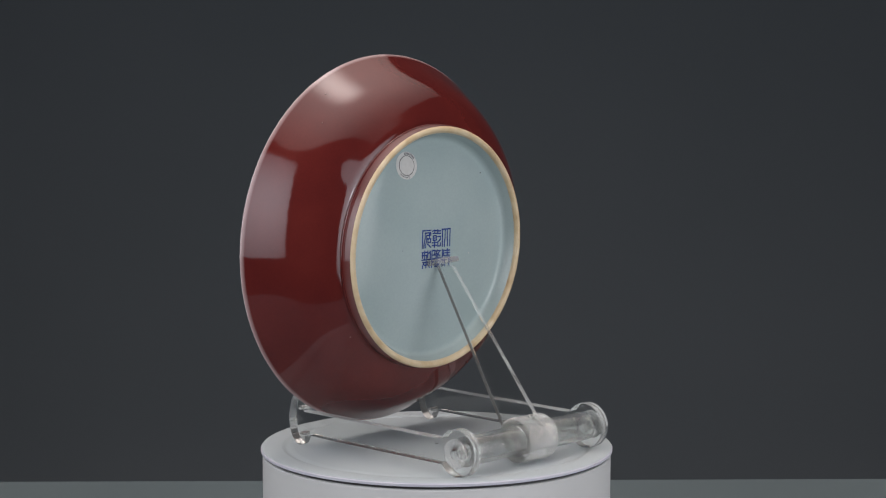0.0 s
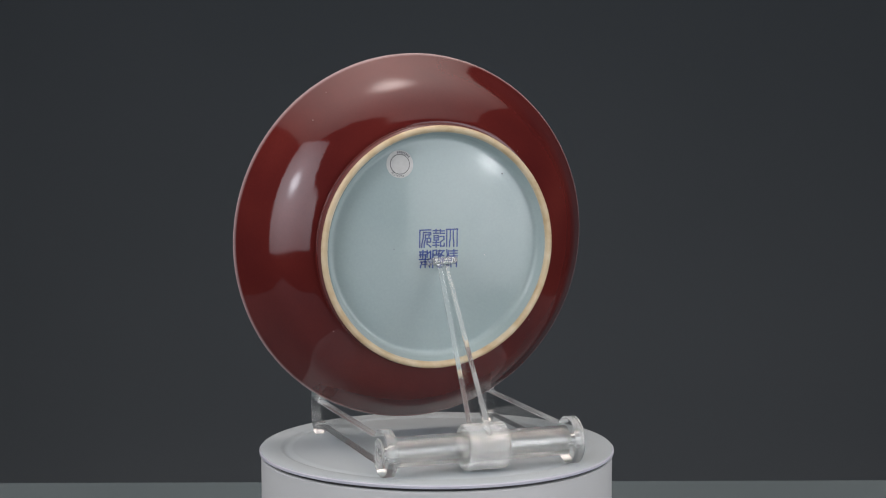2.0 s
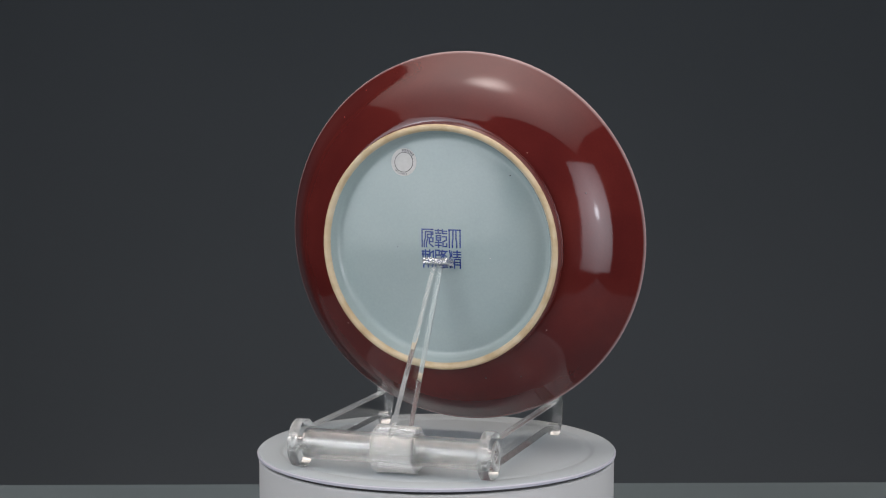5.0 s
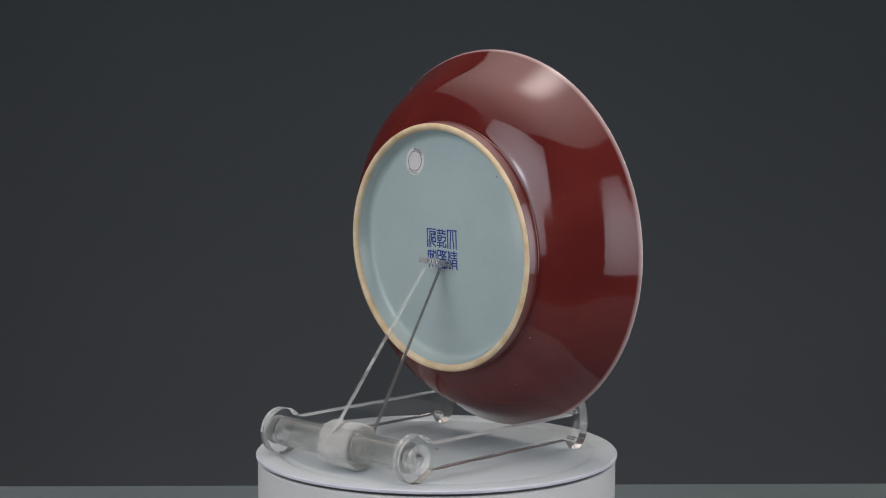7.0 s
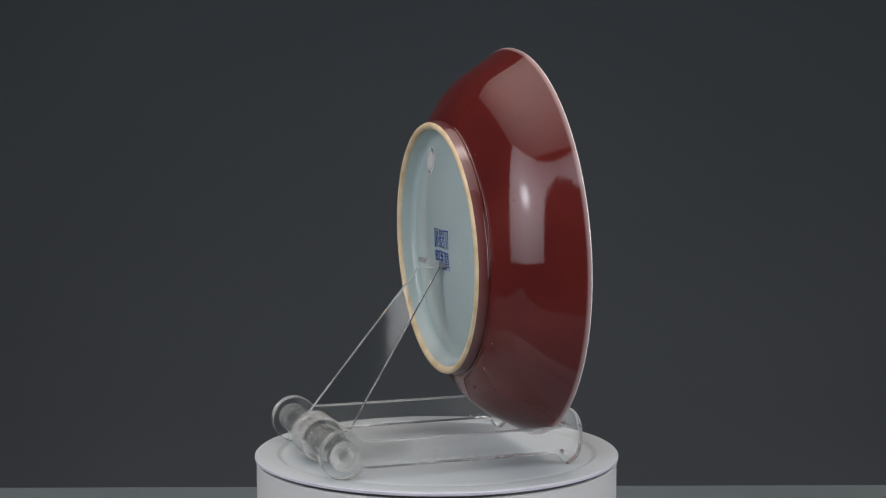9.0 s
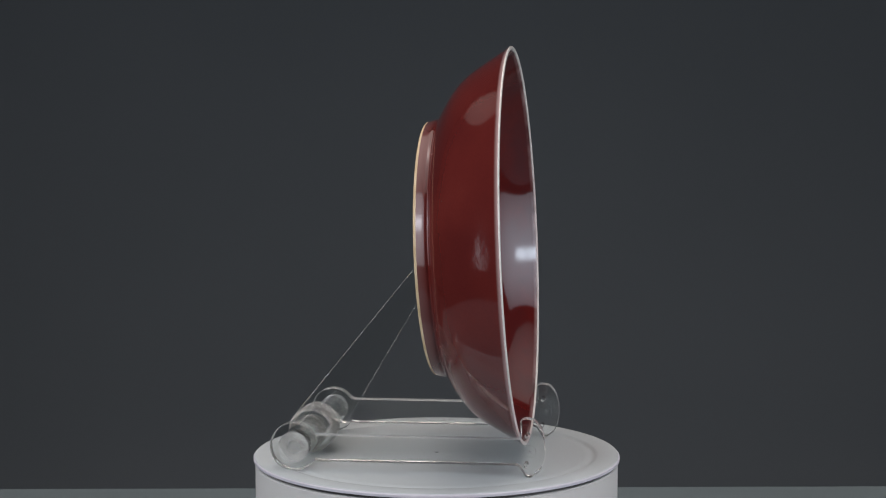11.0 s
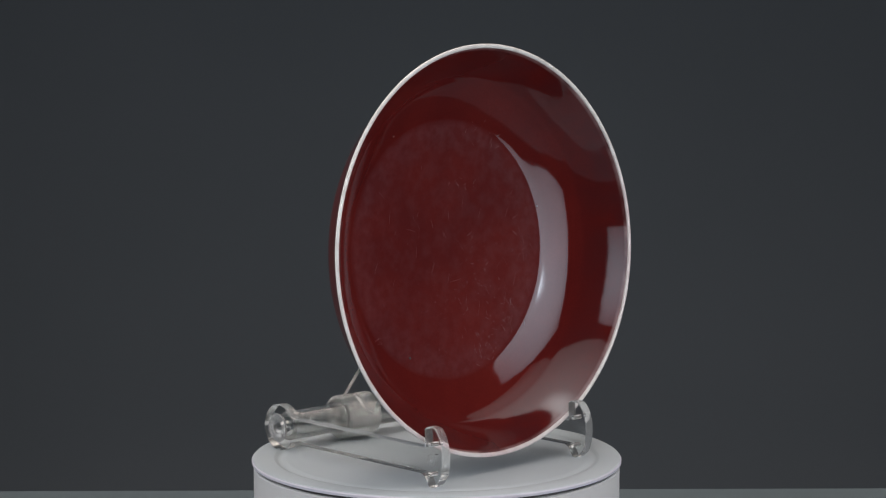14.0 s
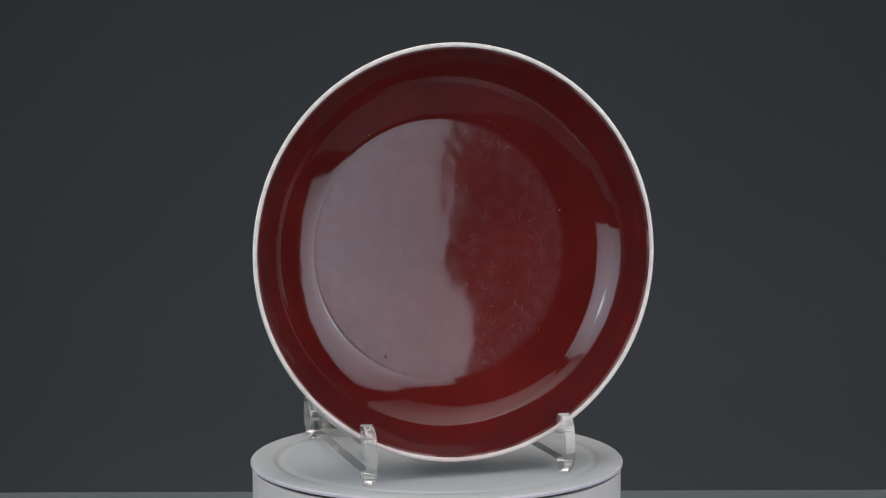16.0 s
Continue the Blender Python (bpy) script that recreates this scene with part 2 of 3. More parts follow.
edge_lilac = material("lilac_white_plastic_edge", (0.46, 0.44, 0.53), 0.5)
_n = noise_node(edge_lilac, 40, 3)
base_color(edge_lilac, ramp_node(edge_lilac, _n.outputs["Fac"], [(0.3, (0.43, 0.43, 0.50)), (0.7, (0.485, 0.485, 0.545))]).outputs["Color"])
seam_dark = material("dark_seam", (0.03, 0.03, 0.033), 0.6)

table_grey = material("grey_table_paper", (0.17, 0.18, 0.19), 0.7)
_n = noise_node(table_grey, 5, 6)
base_color(table_grey, ramp_node(table_grey, _n.outputs["Fac"], [(0.3, (0.087, 0.117, 0.130)), (0.7, (0.104, 0.137, 0.150))]).outputs["Color"])
bump(table_grey, noise_node(table_grey, 900, 3).outputs["Fac"], 0.2, 0.0003)

backdrop_grey = material("dark_grey_backdrop_paper", (0.06, 0.063, 0.067), 0.85)
_n = noise_node(backdrop_grey, 1.2, 4)
base_color(backdrop_grey, ramp_node(backdrop_grey, _n.outputs["Fac"], [(0.25, (0.195, 0.225, 0.251)), (0.75, (0.222, 0.252, 0.281))]).outputs["Color"])
room_paint = material("grey_studio_paint", (0.14, 0.14, 0.145), 0.9)
_n = noise_node(room_paint, 3, 4)
base_color(room_paint, ramp_node(room_paint, _n.outputs["Fac"], [(0.3, (0.135, 0.135, 0.140)), (0.7, (0.155, 0.155, 0.160))]).outputs["Color"])


# ---- building helpers ----
def part(name, bm, mat, parent=None, label="", smooth=True, edge=None):
    me = bpy.data.meshes.new(name)
    bmesh.ops.recalc_face_normals(bm, faces=bm.faces)
    bm.to_mesh(me)
    bm.free()
    me.materials.append(mat)
    if edge:
        me.materials.append(edge)
    if smooth:
        me.shade_smooth()
        me.set_sharp_from_angle(angle=radians(32))
    ob = new(name, me)
    ob.parent = parent
    if label:
        tagged(ob, label)
    return ob


def smooth_profile(points, n=8):
    """A Catmull-Rom curve through the given (radius, height) points."""
    p = [points[0], *points, points[-1]]
    out = []
    for i in range(1, len(p) - 2):
        a, b, c, d = (np.array(p[i + k]) for k in (-1, 0, 1, 2))
        for s in np.linspace(0, 1, n, endpoint=False):
            out.append(tuple(0.5 * (2 * b + (c - a) * s + (2 * a - 5 * b + 4 * c - d) * s * s + (3 * b - a - 3 * c + d) * s ** 3)))
    return out + [points[-1]]


def lathe(profile, axis="Z", steps=128, closed=False):
    """Turns (radius, height) points round an axis; a zero radius becomes one pole."""
    bm = bmesh.new()

    def spot(r, h, a):
        x, y = r * math.cos(a), r * math.sin(a)
        return (x, y, h) if axis == "Z" else (x, h, y) if axis == "Y" else (h, x, y)
    rings = []
    for r, h in profile:
        if r < 1e-7:
            rings.append([bm.verts.new(spot(0, h, 0))] * steps)
        else:
            rings.append([bm.verts.new(spot(r, h, 2 * math.pi * k / steps)) for k in range(steps)])
    pairs = list(zip(rings, rings[1:])) + ([(rings[-1], rings[0])] if closed else [])
    for a, b in pairs:
        for k in range(steps):
            v = [a[k], a[(k + 1) % steps], b[(k + 1) % steps], b[k]]
            v = [x for i, x in enumerate(v) if x not in v[:i]]
            if len(v) > 2:
                bm.faces.new(v)
    return bm


def box_bm(cx, cy, cz, sx, sy, sz, bevel=0.0):
    bm = bmesh.new()
    bmesh.ops.create_cube(bm, size=1, matrix=Matrix.Translation((cx, cy, cz)) @ Matrix.Diagonal((sx, sy, sz, 1)))
    if bevel:
        bmesh.ops.bevel(bm, geom=bm.edges[:], offset=bevel, segments=2, affect="EDGES")
    return bm


def rounded(points, radius, n=5):
    """Rounds a polygon's corners; points are (y, z) or (y, z, radius)."""
    out, m = [], len(points)
    for i in range(m):
        p = Vector(points[i][:2])
        r = points[i][2] if len(points[i]) > 2 else radius
        a, b = Vector(points[i - 1][:2]) - p, Vector(points[(i + 1) % m][:2]) - p
        k = min(r, a.length * 0.45, b.length * 0.45)
        if k < 1e-6:
            out.append(tuple(p))
            continue
        s, e = p + a.normalized() * k, p + b.normalized() * k
        for t in [k / (n - 1) for k in range(n)]:
            out.append(tuple((1 - t) ** 2 * s + 2 * t * (1 - t) * p + t * t * e))
    return out


def slab(outline, holes, x0, x1, chamfer=0.0):
    """A plate in the y-z plane with real holes through it, from x0 to x1, its outer edges chamfered."""
    bm = bmesh.new()
    loops = [outline, *holes]

    def inset(loop, sign):
        c = []
        n = len(loop)
        area = sum(loop[i - 1][0] * loop[i][1] - loop[i][0] * loop[i - 1][1] for i in range(n))
        for i in range(n):
            d = Vector(loop[(i + 1) % n]) - Vector(loop[i - 1])
            nrm = Vector((-d.y, d.x)).normalized() * (1 if area > 0 else -1)
            c.append(tuple(Vector(loop[i]) + nrm * chamfer * sign))
        return c
    rows = []
    for j, loop in enumerate(loops):
        if chamfer and j == 0:
            small = inset(loop, 1)
            layers = [(x0, small), (x0 + chamfer, loop), (x1 - chamfer, loop), (x1, small)]
        else:
            layers = [(x0, loop), (x1, loop)]
        made = [[bm.verts.new((x, y, z)) for y, z in pts] for x, pts in layers]
        for a, b in zip(made, made[1:]):
            for i in range(len(loop)):
                k = (i + 1) % len(loop)
                bm.faces.new((a[i], a[k], b[k], b[i])).material_index = 1
        rows.append((made[0], made[-1]))
    for side in (0, 1):
        edges = []
        for r in rows:
            ring = r[side]
            edges += [bm.edges.get((ring[i - 1], ring[i])) for i in range(len(ring))]
        bmesh.ops.triangle_fill(bm, use_beauty=True, edges=edges)
    return bm


def ring_points(cy, cz, r, n=20):
    return [(cy + r * math.cos(2 * math.pi * k / n), cz + r * math.sin(2 * math.pi * k / n)) for k in range(n)]


# ---- the studio: table, backdrop, room ----
def build_setting():
    bm = box_bm(0, 0, 0, 0.92, 0.66, 0.03, 0.004)
    table = part("table_top", bm, table_grey)
    table.matrix_world = pose(0, 0.345 - 0.33, TABLE_Z - 0.015, 0, 0, 0.6)
    tagged(table, "matte grey paper-covered table top under the turntable", "table", kind="structure")

    for x in (-0.42, 0.42):
        for y in (-0.28, 0.28):
            part("table_leg", box_bm(x, y, -0.36, 0.05, 0.05, 0.69, 0.004), table_grey, table)

    # backdrop: a hanging sheet that curves forward at the floor
    bm = bmesh.new()
    prof = [(2.6, 2.6)] + [(2.6, z) for z in np.linspace(2.4, -0.5, 12)]
    prof += [(2.6 - 0.3 * (1 - math.cos(a)), -0.5 - 0.3 * math.sin(a)) for a in np.linspace(0.2, math.pi / 2, 8)]
    prof += [(1.2, -0.8)]
    xs = np.linspace(-2.6, 2.6, 14)
    prof += [(y + 0.003, z - 0.003) for y, z in reversed(prof)]
    rows = [[bm.verts.new((x, y, z)) for x in xs] for y, z in prof]
    for a, b in zip(rows, rows[1:] + rows[:1]):
        for i in range(13):
            bm.faces.new((a[i], a[i + 1], b[i + 1], b[i]))
    backdrop = part("backdrop", bm, backdrop_grey)
    tagged(backdrop, "plain dark grey studio backdrop hanging behind the table", "backdrop", kind="structure")

    # room shell
    for name, c, s in (("floor", (0, 0, -0.87), (6.2, 6.2, 0.1)), ("ceiling", (0, 0, 2.85), (6.2, 6.2, 0.1)),
                       ("wall_north", (0, 3.05, 1), (6.0, 0.1, 3.6)), ("wall_south", (0, -3.05, 1), (6.0, 0.1, 3.6)),
                       ("wall_east", (3.05, 0, 1), (0.1, 6.2, 3.6)), ("wall_west", (-3.05, 0, 1), (0.1, 6.2, 3.6))):
        tagged(part(name, box_bm(*c, *s), room_paint, smooth=False), "dark grey matte painted studio " + name.split("_")[0], name.split("_")[0], kind="structure")


# ---- turntable ----
def build_turntable():
    base = tagged(new("turntable"), "round white plastic display turntable on the grey table", "turntable")
    base.matrix_world = pose(0, 0, TABLE_Z)
    top = -TABLE_Z
    prof = [(0, 0.0), (0.0965, 0.0), (0.0985, 0.002), (0.0994, 0.006), (0.0994, top - 0.0050), (0.0988, top - 0.0042), (0.094, top - 0.0042), (0, top - 0.0042)]
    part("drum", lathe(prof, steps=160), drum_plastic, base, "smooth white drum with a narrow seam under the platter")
    part("seam_ring", lathe([(0.085, top - 0.0042), (0.0972, top - 0.0042), (0.0972, top - 0.0026), (0.085, top - 0.0026)], steps=128, closed=True), seam_dark, base, "dark recessed gap below the platter")
    # platter: flat outer ring, shallow step, very slightly dished middle
    prof = [(0, top - 0.0028), (0.0985, top - 0.0028), (0.0996, top - 0.0024), (0.1000, top - 0.0016), (0.1000, top - 0.0007),
            (0.0997, top - 0.0002), (0.0991, top), (0.0890, top), (0.0878, top - 0.0002), (0.0868, top - 0.0009), (0.0856, top - 0.0012), (0.0842, top - 0.0010), (0.0825, top - 0.0005), (0.081, top - 0.0004), (0, top - 0.0004)]
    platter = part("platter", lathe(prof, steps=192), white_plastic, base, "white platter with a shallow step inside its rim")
    part("edge_band", lathe([(0.0990, top - 0.0024), (0.1003, top - 0.0023), (0.1004, top - 0.0010), (0.0998, top - 0.0004), (0.0990, top - 0.0004)], steps=192, closed=True), edge_lilac, platter, "faintly lilac platter edge")
    part("centre_mark", lathe([(0.0012, top - 0.0006), (0.0011, top - 0.0002), (0, top - 0.0001)], steps=12), seam_dark, platter, "small dark pivot mark")
    return base, platter


# ---- clear stand ----
HUB_Y, HUB_Z = -0.068, 0.0121
DROP = -0.0004       # the platter's middle lies this far under its rim


def build_stand():
    stand = tagged(new("plate_stand"), "clear acrylic plate easel with ribbed knob, standing on the white turntable", "display stand")
    mm = 0.001
    # side arm: round hub, straight bar, hooked front foot
    out = []
    for a in np.linspace(33, 327, 44):
        out.append(((HUB_Y + 0.0128 * math.cos(radians(a))), HUB_Z + 0.0007 + 0.0128 * math.sin(radians(a))))
    bar = [(-54.5 * mm, 5.4 * mm, 3 * mm), (48.6 * mm, 6.1 * mm, 1.5 * mm), (51.0 * mm, 5.0 * mm, 0.8 * mm), (54.2 * mm, 0.1 * mm, 0.8 * mm), (57.0 * mm, 0, 0.8 * mm), (60.6 * mm, 2.8 * mm, 1.5 * mm),
           (62.8 * mm, 6 * mm, 3 * mm), (64.2 * mm, 13 * mm, 3 * mm), (63.8 * mm, 20 * mm, 3 * mm), (61.8 * mm, 26.2 * mm, 2.5 * mm), (58.2 * mm, 30.2 * mm, 1 * mm), (53.2 * mm, 30.8 * mm, 0.8 * mm), (51.0 * mm, 29.4 * mm, 0.6 * mm), (51.4 * mm, 19.9 * mm, 0.6 * mm),
           (-52.5 * mm, 19.3 * mm, 4 * mm)]
    shape = [(y, z, 0) for y, z in out] + bar
    shape = [(y, z + DROP, *r) for y, z, *r in rounded_keep(shape)]
    holes = [ring_points(HUB_Y, HUB_Z + 0.0007 + DROP, 3.4 * mm, 24), ring_points(54.6 * mm, 21.6 * mm + DROP, 1.25 * mm, 16), ring_points(54.0 * mm, 6.2 * mm + DROP, 1.25 * mm, 16)]
    for side in (-1, 1):
        c = side * 0.0529
        arm = part("side_arm", slab([p[:2] for p in shape], holes, c - 0.0029, c + 0.0029, 0.0003), acrylic, stand, "clear flat acrylic arm with round hub and hooked foot", edge=cut_edge)
        # moulded ring and star relief on the foot's outer face
        x = c + side * 0.0029
        part("moulded_ring", lathe([(0.0030, 0.00002), (0.00315, 0.00008), (0.0033, 0.00002)], "X", 36), engraved, arm).matrix_basis = pose(x, 0.0562, 0.0138 + DROP, 0, 0, 0 if side > 0 else 180)
        star = bmesh.new()
        pts = [((0.0021 if k % 2 == 0 else 0.00055) * math.cos(math.pi * k / 5 + 0.3), (0.0021 if k % 2 == 0 else 0.00055) * math.sin(math.pi * k / 5 + 0.3)) for k in range(10)]
        tip = star.verts.new((0.00007, 0, 0))
        ring = [star.verts.new((0.00002, y, z)) for y, z in pts]
        for k in range(10):
            star.faces.new((tip, ring[k], ring[(k + 1) % 10]))
        part("moulded_star", star, engraved, arm, smooth=False).matrix_basis = pose(x, 0.0562, 0.0138 + DROP, 0, 0, 0 if side > 0 else 180)

    hub = pose(0, HUB_Y, HUB_Z + 0.0007 + DROP)
    w = 0.0498
    knob_x, half = 0.002, 0.0115
    rod = [(0.0055, -w), (0.0076, -w), (0.0081, -w + 0.0005), (0.0081, w - 0.0005), (0.0076, w), (0.0055, w)]
    part("cross_tube", lathe(rod, "X", 64, True), rod_clear, stand, "clear round acrylic tube").matrix_basis = hub
    for side in (-1, 1):
        part("end_boss", lathe([(0.0036, 0.0001), (0.0076, 0.0001), (0.0080, 0.0003), (0.0080, 0.0007), (0.0042, 0.0008), (0.0036, 0.0005)], "X", 40, True), hazy, stand, "hazy glued ring round the hub bore").matrix_basis = hub @ pose(side * 0.0559, 0, 0, 0, 0, 0 if side > 0 else 180)

    # a short plug in the tube's bore, under the knob
    part("inner_plug", lathe([(0, -0.0120), (0.0048, -0.0120), (0.0053, -0.0115), (0.0053, 0.0155), (0.0048, 0.0160), (0, 0.0160)], "X", 40), hazy, stand, "hazy cut plug inside the clear tube").matrix_basis = hub

    # knob: a finely ribbed sleeve on the tube
    bm = bmesh.new()
    n = 60
    rows = []
    for x, r, rib in ((-half, 0.0085, 0), (-half, 0.0117, 1), (-half + 0.0005, 0.0124, 1), (half - 0.0005, 0.0124, 1), (half, 0.0117, 1), (half, 0.0085, 0)):
        rows.append([bm.verts.new((x, (r - 0.0007 * rib * (k % 2)) * math.cos(math.pi * k / n), (r - 0.0007 * rib * (k % 2)) * math.sin(math.pi * k / n))) for k in range(2 * n)])
    for i, (a, b) in enumerate(zip(rows, rows[1:] + rows[:1])):
        for k in range(2 * n):
            bm.faces.new((a[k], a[(k + 1) % (2 * n)], b[(k + 1) % (2 * n)], b[k])).material_index = 1 if i in (0, 4, 5) else 0
    part("ribbed_knob", bm, frosted, stand, "milky clear knob with fine ribs", edge=rod_clear).matrix_basis = hub @ pose(knob_x, 0, 0)

    # clear rings added where tube meets knob, shaped to catch a highlight line
    for side in (-1, 1):
        bead = [(0.0085 + 0.0006 * math.cos(a), 0.0006 * math.sin(a)) for a in np.linspace(0, 2 * math.pi, 10, endpoint=False)]
        part("glint_bead", lathe(bead, "X", 48, True), rod_clear, stand, "thin clear ring added beside the knob for a bright line").matrix_basis = hub @ pose(knob_x + side * (half + 0.0004), 0, 0)

    # rear prop: tapered flat strip from the knob to a small pad
    strip = rounded([(-0.0785, 0.0200), (-0.0110, 0.1030), (0.0012, 0.1022), (-0.0500, 0.0150), (-0.0580, 0.0175), (-0.0680, 0.0250)], 0.0006, 3)
    part("prop_strip", slab(strip, [], 0.0006, 0.0034, 0.0003), acrylic, stand, "clear tapered acrylic prop strip", edge=cut_edge).matrix_basis = pose(0.002, -0.03, 0, 0, 0, -0.3) @ pose(-0.002, 0.03, 0)
    pad = box_bm(0, 0, 0, 0.0146, 0.0120, 0.0030, 0.0004)
    part("prop_pad", pad, milky, stand, "small clear pad against the dish's base").matrix_basis = pose(0.002, -0.0030, 0.1050, -14, 0, 0)
    return stand


def rounded_keep(shape):
    """Rounds only the corners that carry a radius; the hub's arc points stay as they are."""
    n, out = len(shape), []
    for i, (y, z, r) in enumerate(shape):
        if r <= 0:
            out.append((y, z))
            continue
        p, a, b = Vector((y, z)), Vector(shape[i - 1][:2]), Vector(shape[(i + 1) % n][:2])
        a, b = a - p, b - p
        s, e = p + a.normalized() * min(r, a.length * 0.45), p + b.normalized() * min(r, b.length * 0.45)
        for t in (0.0, 0.2, 0.4, 0.6, 0.8, 1.0):
            q = (1 - t) ** 2 * s + 2 * t * (1 - t) * p + t * t * e
            out.append((q.x, q.y))
    return out


# ---- dish ----
RIM_R, FOOT_R, DEPTH = 0.1073, 0.0692, 0.0477


def base_height(r):
    """The recessed base bulges gently outwards at its middle."""
    return 0.0043 + 0.0035 * (r / 0.052) ** 2


SPECKS = (("outer", -0.0558, 0.0388, 0.0854, 0.0004, "pale"), ("outer", -0.0661, 0.0297, 0.0704, 0.0004, "pale"), ("outer", 0.0429, 0.0166, -0.0737, 0.0004, "dark"),
          ("outer", 0.0498, 0.0094, 0.0531, 0.0004, "pale"), ("outer", 0.0596, 0.0104, -0.0453, 0.0004, "pale"), ("outer", 0.0234, 0.0123, -0.0747, 0.0006, "dark"),
          ("outer", 0.0807, 0.0175, 0.0307, 0.0003, "dark"), ("outer", -0.0588, 0.0105, -0.0466, 0.0004, "pale"),
          ("inner", 0.0310, 0.0141, -0.0554, 0.0009, "dark"), ("inner", 0.0386, 0.0156, 0.0611, 0.0004, "pale"), ("inner", -0.0671, 0.0151, 0.0198, 0.0004, "pale"),
          ("base", 0.0402, 0.0086, 0.0405, 0.0004, "dark"), ("base", -0.0255, 0.0051, -0.0006, 0.0004, "grey"), ("base", 0.0291, 0.0055, -0.0055, 0.0003, "lip"))


# slope of the hollow by radius: nearly flat well, a turned crease at its edge, then the steepening wall
HOLLOW_R = (0, 0.006, 0.0185, 0.0325, 0.048, 0.058, 0.064, 0.0665, 0.0680, 0.0694, 0.0706, 0.072, 0.075, 0.078, 0.081, 0.084, 0.0865, 0.0886, 0.0898, 0.0907, 0.0918, 0.094, 0.096, 0.099, 0.102, 0.1051)
HOLLOW_S = (0, 0.0112, 0.0346, 0.0610, 0.090, 0.1080, 0.106, 0.108, 0.135, 0.21, 0.30, 0.40, 0.44, 0.465, 0.50, 0.57, 0.70, 0.84, 0.88, 0.72, 1.15, 1.26, 1.43, 1.68, 1.80, 1.75)


def hollow_profile():
    """Sums the softened slopes from the centre to the lip, then runs from the lip inwards."""
    step = 0.0003
    n = round(0.1051 / step)
    r = np.linspace(0, 0.1051, n + 1)
    s = np.interp(r, HOLLOW_R, HOLLOW_S)
    s = np.convolve(np.concatenate([-s[2:0:-1], s, np.full(2, s[-1])]), np.ones(5) / 5, "valid")
    h = 0.0100 + np.concatenate([[0], np.cumsum((s[1:] + s[:-1]) / 2 * (r[1] - r[0]))])
    keep = sorted(set(range(0, 180, 6)) | set(range(180, n + 1, 2)) | set(range(220, 246)) | {n})
    return [(float(r[k]), float(h[k])) for k in reversed(keep)]


# slope of the outside wall by radius, from the groove above the foot to the lip
OUTER_R = (0.0705, 0.0715, 0.0730, 0.0745, 0.0759, 0.0780, 0.0800, 0.0835, 0.0865, 0.0885, 0.0915, 0.0945, 0.0975, 0.1005, 0.1033, 0.1060, 0.1074)
OUTER_S = (0.28, 0.44, 0.55, 0.60, 0.605, 0.605, 0.63, 0.71, 0.83, 0.945, 1.17, 1.44, 1.65, 1.72, 1.68, 1.59, 1.56)


def outer_profile():
    """The foot's side, a turned groove, then the wall summed from its slopes."""
    foot = smooth_profile([(0.0690, 0.0016), (0.0694, 0.0034), (0.0698, 0.0052), (0.0699, 0.0064), (0.0697, 0.0074), (0.0699, 0.0081), (0.0705, 0.0083)], 6)
    r = np.linspace(0.0705, 0.1074, 75)
    s = np.interp(r, OUTER_R, OUTER_S)
    h = np.concatenate([[0], np.cumsum((s[1:] + s[:-1]) / 2 * (r[1] - r[0]))])
    h = 0.0083 + h * (0.0478 - 0.0083) / h[-1]
    return foot + [(float(a), float(b)) for a, b in zip(r[1:], h[1:])]


